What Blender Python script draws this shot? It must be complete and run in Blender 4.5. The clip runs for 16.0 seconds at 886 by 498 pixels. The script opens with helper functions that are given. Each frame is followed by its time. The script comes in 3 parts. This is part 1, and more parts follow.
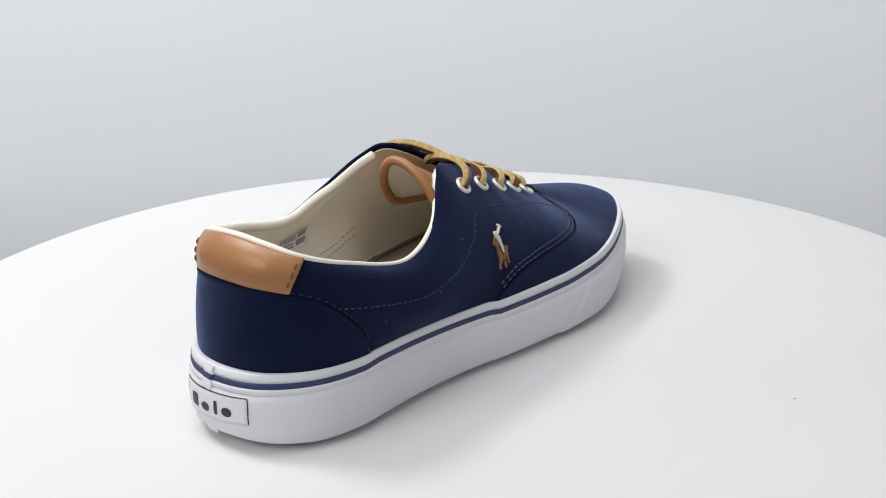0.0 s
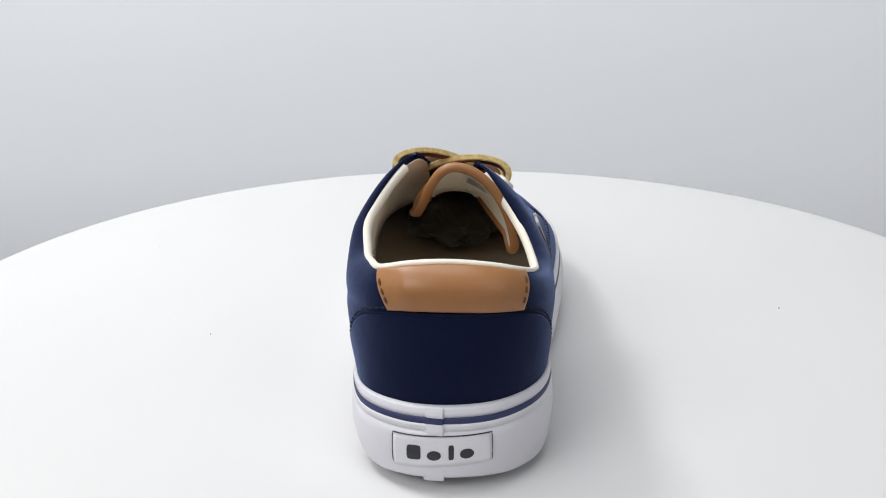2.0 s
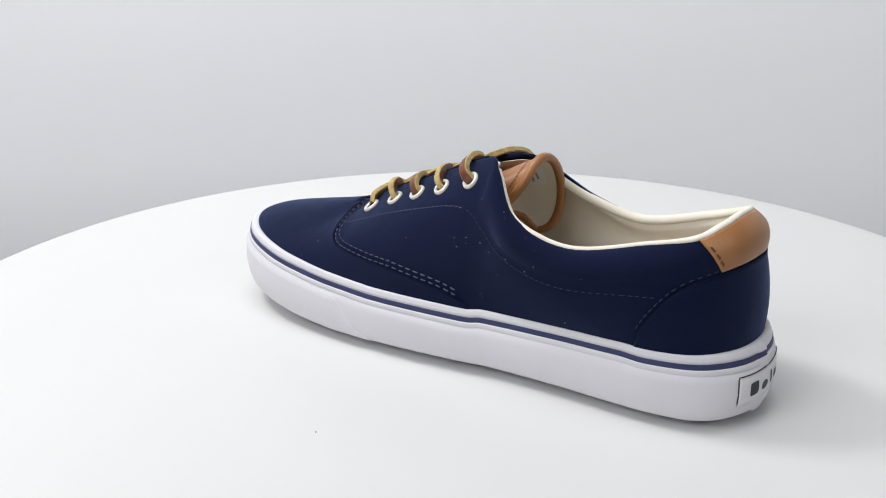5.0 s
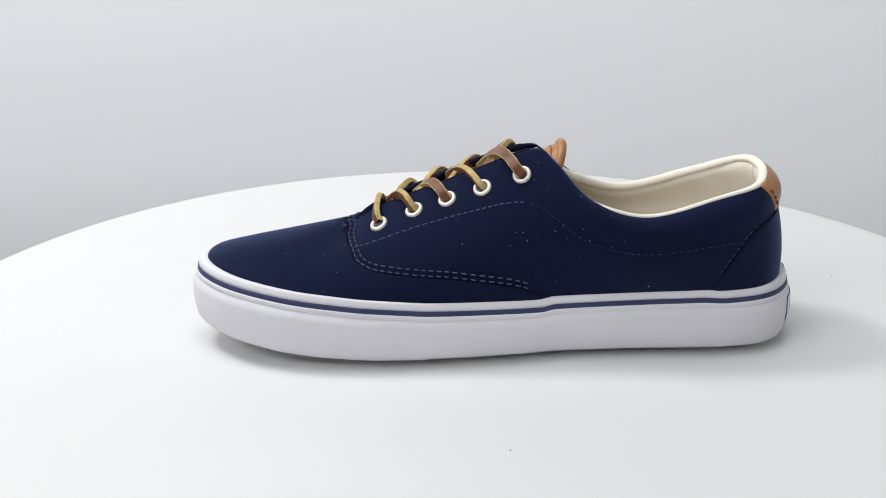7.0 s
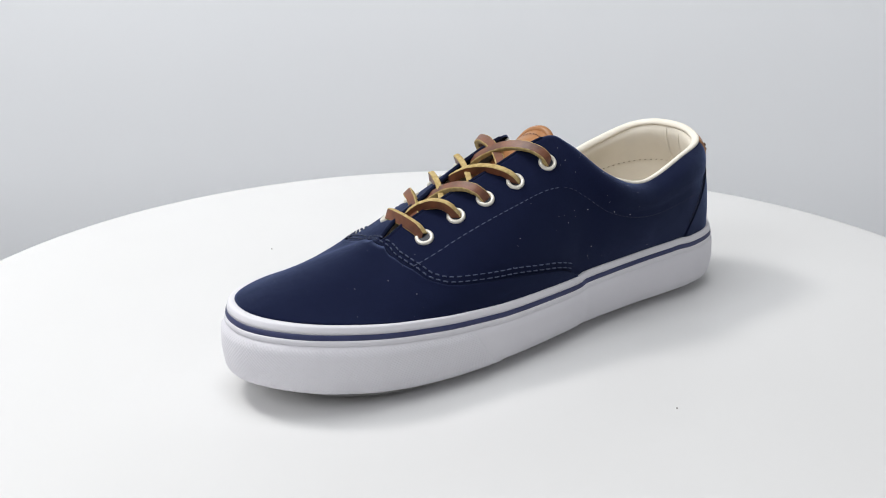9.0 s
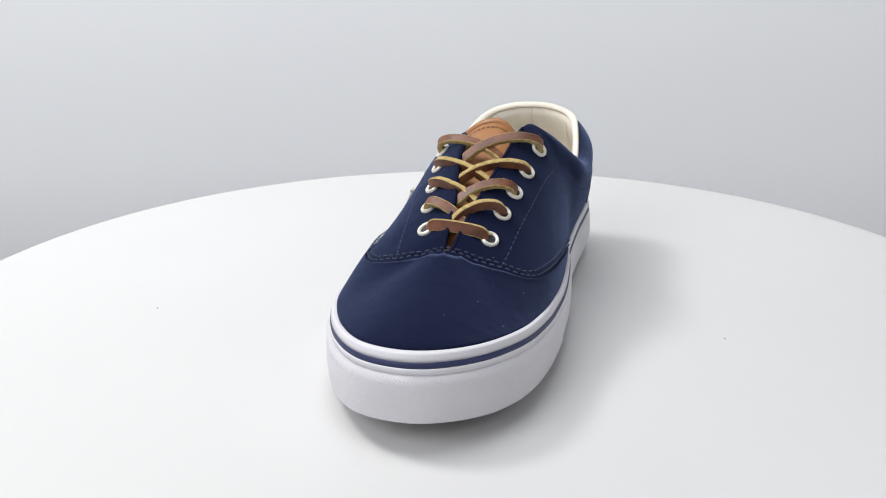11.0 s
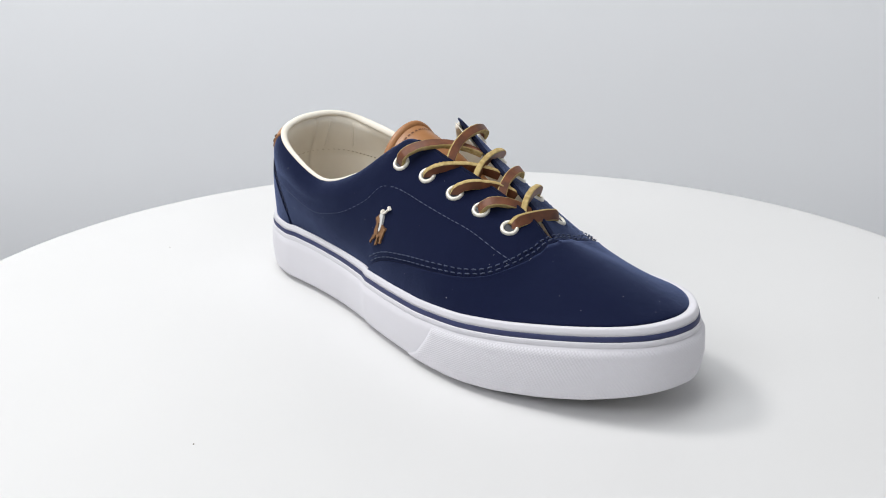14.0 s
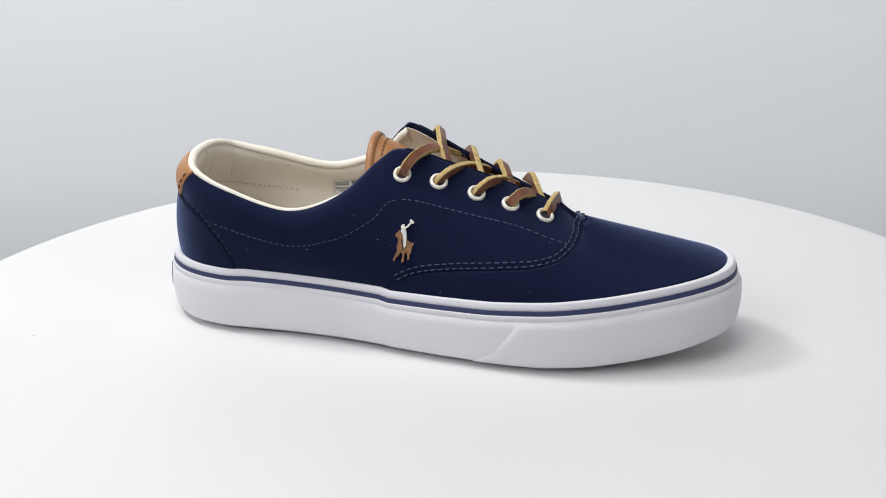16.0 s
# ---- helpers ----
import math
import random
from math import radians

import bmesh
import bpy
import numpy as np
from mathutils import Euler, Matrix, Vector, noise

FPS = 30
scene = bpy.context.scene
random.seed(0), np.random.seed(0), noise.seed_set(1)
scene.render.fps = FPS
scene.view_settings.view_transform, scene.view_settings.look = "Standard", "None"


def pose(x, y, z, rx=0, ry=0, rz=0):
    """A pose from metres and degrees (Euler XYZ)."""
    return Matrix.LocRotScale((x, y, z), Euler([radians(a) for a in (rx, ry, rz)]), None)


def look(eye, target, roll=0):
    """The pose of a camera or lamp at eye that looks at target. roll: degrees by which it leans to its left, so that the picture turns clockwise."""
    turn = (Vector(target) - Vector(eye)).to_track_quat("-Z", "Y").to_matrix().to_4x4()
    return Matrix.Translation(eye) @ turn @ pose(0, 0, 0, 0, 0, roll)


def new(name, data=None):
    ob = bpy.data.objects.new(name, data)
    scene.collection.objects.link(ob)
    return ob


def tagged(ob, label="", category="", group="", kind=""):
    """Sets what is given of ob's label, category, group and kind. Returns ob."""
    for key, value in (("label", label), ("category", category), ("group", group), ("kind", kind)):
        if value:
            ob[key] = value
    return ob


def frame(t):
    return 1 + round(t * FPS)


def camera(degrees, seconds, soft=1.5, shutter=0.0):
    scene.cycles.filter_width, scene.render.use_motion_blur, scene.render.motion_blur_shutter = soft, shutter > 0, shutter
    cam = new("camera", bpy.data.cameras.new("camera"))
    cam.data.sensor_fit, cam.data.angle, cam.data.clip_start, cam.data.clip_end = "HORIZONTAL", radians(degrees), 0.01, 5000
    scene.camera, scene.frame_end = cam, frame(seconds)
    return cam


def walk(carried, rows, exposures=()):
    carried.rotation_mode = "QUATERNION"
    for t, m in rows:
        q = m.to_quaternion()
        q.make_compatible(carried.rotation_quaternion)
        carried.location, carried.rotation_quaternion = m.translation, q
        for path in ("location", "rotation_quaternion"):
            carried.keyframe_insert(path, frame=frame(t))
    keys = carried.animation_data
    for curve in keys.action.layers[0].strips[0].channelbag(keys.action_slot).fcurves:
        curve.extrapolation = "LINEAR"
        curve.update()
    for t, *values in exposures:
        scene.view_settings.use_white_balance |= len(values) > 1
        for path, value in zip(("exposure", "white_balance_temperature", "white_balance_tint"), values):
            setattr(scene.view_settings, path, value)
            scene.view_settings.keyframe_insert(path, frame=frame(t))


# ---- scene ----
cam = camera(44.23, 16.0, soft=1.05)
EYE = (0.0, -0.5146, 0.2229)
CAM_POSE = look(EYE, (-0.0104, -0.0434, 0.0561), -0.557)
walk(cam, [(0.0, CAM_POSE), (16.0, CAM_POSE)])

# ---- light ----
world = bpy.data.worlds.new("studio_world")
scene.world = world
world.use_nodes = True
world.node_tree.nodes["Background"].inputs[0].default_value = (0.9, 0.95, 1.0, 1)
world.node_tree.nodes["Background"].inputs[1].default_value = 0.05
scene.view_settings.exposure = 0.0


def softbox(name, eye, target, sx, sy, watts, colour):
    data = bpy.data.lights.new(name, "AREA")
    data.shape, data.size, data.size_y, data.energy, data.color = "RECTANGLE", sx, sy, watts, colour
    ob = new(name, data)
    ob.matrix_basis = look(eye, target)
    return ob


softbox("softbox_side", (-0.72, 0.22, 1.15), (0, 0.02, 0.03), 0.28, 0.28, 8.0, (1.0, 0.985, 0.965))
softbox("softbox_top", (-0.22, 0.0, 1.42), (-0.12, 0.60, 0.20), 1.0, 0.8, 10.4, (0.955, 0.98, 1.0))
softbox("softbox_front", (-1.15, -1.12, 1.25), (0.05, 0.40, 0.05), 1.2, 0.9, 15.0, (0.965, 0.975, 1.0))
# weak unseen fill, added to brighten the sole's right-hand side
softbox("fill_right", (1.10, -1.15, 1.10), (0.0, 0.10, 0.05), 0.9, 0.9, 3.6, (0.965, 0.975, 1.0))


# ---- materials ----
def material(name, colour, rough=0.6, metal=0.0, sheen=0.0):
    m = bpy.data.materials.new(name)
    m.use_nodes = True
    b = m.node_tree.nodes["Principled BSDF"]
    b.inputs["Base Color"].default_value = (*colour, 1)
    b.inputs["Roughness"].default_value = rough
    b.inputs["Metallic"].default_value = metal
    if name in ("navy_canvas", "navy_binding"):
        b.inputs["Specular IOR Level"].default_value = 0.08
    if sheen:
        b.inputs["Sheen Tint"].default_value = (0.42, 0.55, 1.0, 1)
        b.inputs["Sheen Weight"].default_value = sheen
        b.inputs["Sheen Roughness"].default_value = 0.4
    return m


def mottled(m, light, scale=60.0, low=0.35, high=0.65, detail=6.0):
    """Two-tone mottling by noise between the material's colour and another."""
    t = m.node_tree
    b = t.nodes["Principled BSDF"]
    co = t.nodes.new("ShaderNodeTexCoord")
    n = t.nodes.new("ShaderNodeTexNoise")
    n.inputs["Scale"].default_value, n.inputs["Detail"].default_value = scale, detail
    r = t.nodes.new("ShaderNodeMapRange")
    r.inputs["From Min"].default_value, r.inputs["From Max"].default_value = low, high
    x = t.nodes.new("ShaderNodeMix")
    x.data_type = "RGBA"
    x.inputs[6].default_value = b.inputs["Base Color"].default_value
    x.inputs[7].default_value = (*light, 1)
    t.links.new(co.outputs["Object"], n.inputs["Vector"])
    t.links.new(n.outputs["Fac"], r.inputs["Value"])
    t.links.new(r.outputs["Result"], x.inputs["Factor"])
    t.links.new(x.outputs[2], b.inputs["Base Color"])
    return m


def relief(m, height, scale=900.0, kind="noise", strength=0.4):
    """Fine bump: noise grain, or a diamond cross of two waves in surface coordinates (metres)."""
    t = m.node_tree
    b = t.nodes["Principled BSDF"]
    co = t.nodes.new("ShaderNodeTexCoord")
    bump = t.nodes.new("ShaderNodeBump")
    bump.inputs["Strength"].default_value, bump.inputs["Distance"].default_value = strength, height
    if kind == "noise":
        n = t.nodes.new("ShaderNodeTexNoise")
        n.inputs["Scale"].default_value, n.inputs["Detail"].default_value = scale, 4
        t.links.new(co.outputs["Object"], n.inputs["Vector"])
        t.links.new(n.outputs["Fac"], bump.inputs["Height"])
    else:
        add = t.nodes.new("ShaderNodeMath")
        for i, flip in enumerate((1, -1)):
            turn = t.nodes.new("ShaderNodeMapping")
            turn.inputs["Scale"].default_value = (1, flip, 1)
            wv = t.nodes.new("ShaderNodeTexWave")
            wv.bands_direction = "DIAGONAL"
            wv.inputs["Scale"].default_value, wv.inputs["Distortion"].default_value = scale, 0.0
            t.links.new(co.outputs["UV"], turn.inputs["Vector"])
            t.links.new(turn.outputs["Vector"], wv.inputs["Vector"])
            t.links.new(wv.outputs["Fac"], add.inputs[i])
        t.links.new(add.outputs[0], bump.inputs["Height"])
    t.links.new(bump.outputs["Normal"], b.inputs["Normal"])
    return m


def canvas(m):
    """Woven cloth: a fine thread grain with a broader soft unevenness under it."""
    mottled(m, (0.0064, 0.0098, 0.035), 2600, 0.36, 0.66, 3)
    relief(m, 0.0002, 2900, "noise", 0.5)
    t = m.node_tree
    fine = next(n for n in t.nodes if n.bl_idname == "ShaderNodeBump")
    co, n, broad = t.nodes.new("ShaderNodeTexCoord"), t.nodes.new("ShaderNodeTexNoise"), t.nodes.new("ShaderNodeBump")
    n.inputs["Scale"].default_value, n.inputs["Detail"].default_value = 85.0, 3.0
    broad.inputs["Strength"].default_value, broad.inputs["Distance"].default_value = 0.30, 0.0012
    t.links.new(co.outputs["Object"], n.inputs["Vector"])
    t.links.new(n.outputs["Fac"], broad.inputs["Height"])
    t.links.new(broad.outputs["Normal"], fine.inputs["Normal"])
    return m


NAVY = canvas(material("navy_canvas", (0.0030, 0.0050, 0.021), 0.9, sheen=0.42))
NAVY_THREAD = material("navy_thread", (0.056, 0.072, 0.128), 0.8)
DARK_THREAD = material("dark_navy_thread", (0.016, 0.022, 0.052), 0.8)
PIPING = material("navy_binding", (0.006, 0.009, 0.028), 0.8)
TAN = relief(mottled(material("tan_leather", (0.33, 0.142, 0.050), 0.38), (0.39, 0.18, 0.068), 35), 0.0003, 700, "noise", 0.25)
LINING_THREAD = material("lining_thread", (0.48, 0.41, 0.31), 0.8)
TAN_THREAD = material("tan_thread", (0.13, 0.050, 0.018), 0.7)
CREAM = relief(mottled(material("cream_lining", (0.80, 0.75, 0.65), 0.95), (0.84, 0.79, 0.69), 80), 0.0002, 2200, "noise", 0.3)
CREAM_EDGE = relief(material("cream_binding", (0.82, 0.775, 0.68), 0.85), 0.0002, 900)
RUBBER = relief(mottled(material("white_rubber", (0.675, 0.665, 0.705), 0.5), (0.70, 0.69, 0.73), 30), 0.0001, 300, "noise", 0.15)
BUMPER = relief(material("textured_white_rubber", (0.69, 0.68, 0.72), 0.55), 0.00022, 360, "diamond", 0.34)
STRIPE = mottled(material("navy_rubber_stripe", (0.021, 0.028, 0.092), 0.55), (0.027, 0.035, 0.108), 60)
OUTSOLE = material("outsole_rubber", (0.66, 0.65, 0.64), 0.6)
EYELET = material("ivory_enamel_metal", (0.80, 0.77, 0.68), 0.28, 0.25)
LACE_BROWN = relief(mottled(material("brown_lace_leather", (0.098, 0.036, 0.019), 0.45), (0.20, 0.070, 0.030), 160), 0.0003, 800)
LACE_SUEDE = relief(mottled(material("yellow_lace_suede", (0.38, 0.265, 0.095), 0.95), (0.55, 0.42, 0.19), 500), 0.0004, 1200, "noise", 0.6)
LABEL_WHITE = material("white_label", (0.80, 0.80, 0.80), 0.5)
LABEL_RUBBER = mottled(material("white_label_rubber", (0.70, 0.69, 0.72), 0.5), (0.73, 0.72, 0.75), 30)
# cream footbed with the shade inside the shoe mixed into its colour
SHADED_SOCK = relief(mottled(material("shaded_cream_footbed", (0.42, 0.35, 0.26), 0.85), (0.47, 0.39, 0.29), 60), 0.0002, 1500)
# printed marks, and also the shade drawn in eyelet holes and beside the heel label
INK_AND_SHADE = material("dark_ink_and_shade", (0.02, 0.022, 0.03), 0.5)
GREY_INK = material("grey_ink", (0.30, 0.30, 0.30), 0.7)
BROWN_THREAD = relief(mottled(material("brown_embroidery", (0.15, 0.070, 0.028), 0.8), (0.27, 0.135, 0.055), 600), 0.0003, 1500)
DARK_BROWN_THREAD = relief(material("dark_brown_embroidery", (0.045, 0.020, 0.010), 0.8), 0.0003, 1500)
WHITE_THREAD = relief(material("white_embroidery", (0.62, 0.62, 0.60), 0.7), 0.0003, 1500)
# darker than such paper is: the toe's shade is in the colour
PAPER = relief(mottled(material("stuffing_paper", (0.10, 0.094, 0.082), 0.9), (0.15, 0.14, 0.12), 30), 0.002, 40)
DISC = relief(mottled(material("white_turntable_laminate", (0.665, 0.663, 0.660), 0.5), (0.685, 0.683, 0.680), 4), 0.00005, 500, "noise", 0.1)
BACKDROP = mottled(material("white_backdrop_vinyl", (0.87, 0.885, 0.91), 0.8), (0.885, 0.90, 0.92), 1.5)
WALL = mottled(material("white_wall_paint", (0.76, 0.76, 0.77), 0.9), (0.80, 0.80, 0.80), 2)
FLOOR = mottled(material("pale_grey_floor", (0.52, 0.52, 0.53), 0.7), (0.57, 0.57, 0.575), 3)
LINT = material("pale_lint", (0.45, 0.46, 0.50), 0.9)
SPECK = material("dark_speck", (0.22, 0.20, 0.18), 0.9)


def part(name, bm, mat, parent, label="", smooth=True, crisp=0.0):
    """Link a bmesh as one mesh object under a thing or part."""
    bmesh.ops.recalc_face_normals(bm, faces=bm.faces)
    if crisp:
        for e in bm.edges:
            e.smooth = len(e.link_faces) == 2 and e.calc_face_angle() < crisp
    me = bpy.data.meshes.new(name)
    bm.to_mesh(me)
    bm.free()
    for one in mat if isinstance(mat, (list, tuple)) else (mat,):
        me.materials.append(one)
    if smooth:
        me.shade_smooth()
    ob = new(name, me)
    ob.parent = parent
    return tagged(ob, label)


def grid_mesh(bm, rows, closed_u=False, closed_v=False, mat=None):
    """Quads over rows of points; rows may close on themselves. mat(j): material index along a row."""
    vs = [[bm.verts.new(p) for p in r] for r in rows]
    n, m = len(vs), len(vs[0])
    for i in range(n if closed_u else n - 1):
        for j in range(m if closed_v else m - 1):
            a, b, c, d = vs[i][j], vs[i][(j + 1) % m], vs[(i + 1) % n][(j + 1) % m], vs[(i + 1) % n][j]
            if len({a, b, c, d}) == 4:
                f = bm.faces.new((a, b, c, d))
                if mat:
                    f.material_index = mat(j)
    return vs


# ---- studio ----
def lathe(profile, n=96, a0=0.0, a1=2 * math.pi):
    bm = bmesh.new()
    whole = a1 - a0 > 6.28
    k = n if whole else n + 1
    rows = [[(r * math.cos(a0 + (a1 - a0) * i / n), r * math.sin(a0 + (a1 - a0) * i / n), z) for r, z in profile] for i in range(k)]
    grid_mesh(bm, rows, closed_u=whole)
    bmesh.ops.remove_doubles(bm, verts=bm.verts, dist=1e-6)
    return bm


def build_turntable():
    thing = tagged(new("turntable"), "round white laminate turntable with a rounded rim", "turntable")
    part("disc", lathe([(0, 0), (0.29, 0), (0.2965, -0.0004), (0.2992, -0.002), (0.300, -0.005), (0.2992, -0.016), (0.296, -0.018), (0, -0.018)], 160), DISC, thing)
    part("base", lathe([(0, -0.018), (0.10, -0.018), (0.10, -0.05), (0.06, -0.06), (0.06, -0.66), (0.16, -0.68), (0.16, -0.70), (0, -0.70)], 64), DISC, thing, "white column base under the disc")
    for x, y, r in ((-0.1287, -0.0131, 0.0004), (0.165, 0.02, 0.0004), (0.06, -0.21, 0.0003), (-0.19, 0.12, 0.0003)):
        bm = bmesh.new()
        bmesh.ops.create_icosphere(bm, subdivisions=1, radius=r, matrix=Matrix.Translation((x, y, r * 0.4)))
        part("speck", bm, SPECK, thing, "tiny dark speck of dust")
    return thing


def build_backdrop():
    """A seamless white sweep: lower table, gently curved wall behind the disc."""
    R = 3.0
    line = []
    for i in range(41):
        a = math.pi * (0.5 + 0.30 * (0.5 - i / 40) * 1.0)
        line.append((R * math.cos(a), 0.72 - R + R * math.sin(a)))
    prof = [(0.0, 0.55), (0.0, 0.3), (0.0, 0.1), (0.0, -0.1), (0.0, -0.7)]
    bm = bmesh.new()
    rows = []
    for x, y in line:
        c = Vector((x, y - 0.72 + R)).normalized()
        rows.append([(x - c.x * d, y - c.y * d, z) for d, z in prof])
    grid_mesh(bm, rows)
    ob = part("backdrop", bm, BACKDROP, None, "seamless white curved studio backdrop")
    ob.modifiers.new("thickness", "SOLIDIFY").thickness = -0.004
    tagged(ob, kind="structure")
    # floor, ceiling and walls stay out of view; added to set the bounce light
    bm = bmesh.new()
    bmesh.ops.create_grid(bm, x_segments=1, y_segments=1, size=2.5, matrix=Matrix.Translation((0, 0, -0.70)))
    tagged(part("floor", bm, FLOOR, None, "plain pale grey floor, unseen, added to limit bounce from below"), kind="structure")
    bm = bmesh.new()
    bmesh.ops.create_grid(bm, x_segments=1, y_segments=1, size=2.5, matrix=Matrix.Translation((0, 0, 1.95)))
    tagged(part("ceiling", bm, WALL, None, "plain white ceiling, unseen, added to bounce fill light"), kind="structure")
    for name, x, y, sx, sy in (("wall_north", 0, 2.5, 2.5, 0.05), ("wall_south", 0, -2.5, 2.5, 0.05), ("wall_east", 2.5, 0, 0.05, 2.45), ("wall_west", -2.5, 0, 0.05, 2.45)):
        bm = bmesh.new()
        bmesh.ops.create_cube(bm, size=2.0, matrix=Matrix.Translation((x, y, 0.62)) @ Matrix.Diagonal((sx, sy, 1.325, 1)))
        tagged(part(name, bm, WALL, None, "plain white wall, unseen, added to bounce fill light", smooth=False), kind="structure")


# ---- the shoe's form: control curves in millimetres, x to its right, y to its toe ----
FEATHER = [(-6, -152.8), (12, -148.3), (26, -134.4), (32, -114), (32.5, -82), (34.5, -55), (38, -32), (40.5, -18), (43.5, 2), (46, 30), (45, 55), (38.3, 79.6), (26.8, 104.3), (12.3, 121.2),
           (-5, 126.5), (-20.4, 121.9), (-34.8, 107.6), (-44.6, 85.3), (-48.8, 60), (-50, 34), (-49.3, 8), (-46.5, -20), (-44.5, -35), (-43.5, -52), (-43, -82), (-43.2, -114), (-38.3, -136.8), (-24, -149.4)]
TOPLINE = [(-6, -142, 85.7), (8, -141, 84.3), (20.5, -134.5, 80.2), (27, -116, 73.5), (29, -82, 65), (24, -57, 73), (13, -40, 88), (7, -29, 92.8), (4, -2, 85.2), (-1, 24, 75.4), (-3, 44, 66.8), (-3.5, 52, 61), (-4, 54.5, 59.7), (-4.7, 55.3, 59.5),
           (-5.3, 55.5, 59.5), (-6, 55.3, 59.5), (-6.7, 54.5, 59.7), (-7.5, 52, 61), (-9, 44, 66), (-12, 24, 75), (-17, -2, 86), (-23, -30, 98), (-31, -40, 94), (-43, -56, 78.5), (-42, -82, 70), (-37, -116, 77), (-32, -134.5, 81.2), (-20, -141, 84.8)]
# handles of the section's curve: rise and swell at the sole, drop and swell at the top
RIGHT_HANDLES = [(18, 3, -14, 8), (18, 3, -14, 8), (17, 1, -12, 7), (15, 2, -8, 9), (13, 7, -5, 12), (15, 7, -6, 16), (20, 3, -9, 19), (22, 1, -10, 19), (20, -1, -10, 20), (15, 1, -8, 20), (8, -2, -10, 22), (4, -8, -11, 23), (4, -11, -10.5, 25), (5, -11, -9.2, 27)]
TOE_HANDLES = [(5.5, -11, -8.6, 28)]
LEFT_HANDLES = [(5, -11, -9.2, 27), (4, -11, -10.5, 25), (4, -8, -11, 23), (8, -2, -10, 22), (16, 0, -8, 21), (22, 2, -9, 20), (23, 4, -11, 18), (22, 4, -10, 15), (17, 5, -9, 9), (15, 7, -8, 12), (16, 4, -10, 13), (17, 0.5, -13, 5.5), (18, 1.5, -14, 6)]
HANDLES = RIGHT_HANDLES + TOE_HANDLES + LEFT_HANDLES
NU = len(FEATHER)


def table(x, pairs):
    """Piecewise linear reading of a small table."""
    if x <= pairs[0][0]:
        return pairs[0][1]
    for (a, p), (b, q) in zip(pairs, pairs[1:]):
        if x <= b:
            return p + (q - p) * (x - a) / (b - a)
    return pairs[-1][1]


def feather_z(y):
    return table(y, ((-160, 34), (-110, 33.4), (-30, 31.5), (20, 32.5), (50, 34.5), (75, 37), (100, 40), (127, 43)))


def tread_z(y):
    return table(y, ((-162, 3.4), (-152, 1.2), (-138, 0), (45, 0), (70, 1.2), (90, 3.2), (110, 6.0), (125, 9.0), (136, 11.5)))


def ring(values, u):
    """Periodic Catmull-Rom through the values."""
    i, t = int(math.floor(u)), u - math.floor(u)
    p = [values[(i + k) % NU] for k in (-1, 0, 1, 2)]
    w = ((-t + 2 * t * t - t ** 3) / 2, (2 - 5 * t * t + 3 * t ** 3) / 2, (t + 4 * t * t - 3 * t ** 3) / 2, (t ** 3 - t * t) / 2)
    return [sum(w[k] * p[k][c] for k in range(4)) for c in range(len(values[0]))]


def outward(u):
    a, b = ring(FEATHER, u - 0.05), ring(FEATHER, u + 0.05)
    n = Vector((b[1] - a[1], a[0] - b[0], 0))
    return n.normalized()


def bare(u, v):
    """The upper's surface in millimetres; u round the shoe from the heel by its right side, v from sole to top line."""
    fx, fy = ring(FEATHER, u)
    f = Vector((fx, fy, feather_z(fy) - 1.0))
    t = Vector(ring(TOPLINE, u))
    h1, o1, h2, o2 = ring(HANDLES, u)
    n = outward(u)
    up = Vector((0, 0, 1))
    c1, c2 = f + up * h1 + n * o1, t + up * h2 + n * o2
    w = 1 - v
    return f * w ** 3 + c1 * (3 * w * w * v) + c2 * (3 * w * v * v) + t * v ** 3


def collar(u):
    """How far the section at u belongs to the padded collar, 0 to 1."""
    u = (u + 14) % NU - 14
    return min(1.0, max(0.0, (6.0 - abs(u + (0.0 if u > 0 else 0.6))) / 1.6))


def surface(u, v, lift=0.0):
    """A point of the upper in metres, lifted off it by so many millimetres, and the normal."""
    e = 0.02
    v0, v1 = max(0.0, v - e), min(1.0, v + e)
    du, dv = bare(u + e, v) - bare(u - e, v), bare(u, v1) - bare(u, v0)
    n = du.cross(dv)
    n = n.normalized() if n.length > 1e-9 else outward(u)
    if lift > -0.9:
        lift += (1.8 - 0.6 * math.sin(2 * math.pi * u / NU)) * collar(u) * math.sin(math.pi * min(1.0, max(0.0, (v - 0.60) / 0.40)))
    return (bare(u, v) + n * lift) * 0.001, n


def sole_profile(u):
    """Rings of the sole wall at u: (outward, height) in millimetres, from the feather line down."""
    fx, fy = ring(FEATHER, u)
    n = outward(u)
    o = table(fy, ((-140, 2.7), (-60, 3.5), (20, 4.5))) + (2.5 * n.y ** 4 + 3.0 * n.y * max(0.0, -n.x) if n.y > 0 else 4.2 * n.y * n.y)
    # the strip swells where it laps over the toe and heel pieces
    w = u % NU
    w = w if w > 2 else w + NU
    k = max(table(w, ((5.9, 0), (6.2, 1), (21.95, 1), (22.25, 0))), table(w, ((24.85, 0), (25.15, 1), (31.02, 1), (31.32, 0))), 1.0 - min(1.0, max(0.0, (u % NU - 3.02) / 0.3)) if u % NU < 4 else 0.0)
    fx, fy, o = fx + n.x * 0.7 * k, fy + n.y * 0.7 * k, o - 0.5
    z, b = feather_z(fy) - 0.7 * k + 0.4, tread_z(fy + n.y * o)
    return fx, fy, n, o, z, b


def build_shoe():
    shoe = tagged(new("sneaker"), "navy canvas low-top sneaker with white rubber sole and tan leather trim", "shoe")
    build_sole(shoe)
    build_upper(shoe)
    return shoe


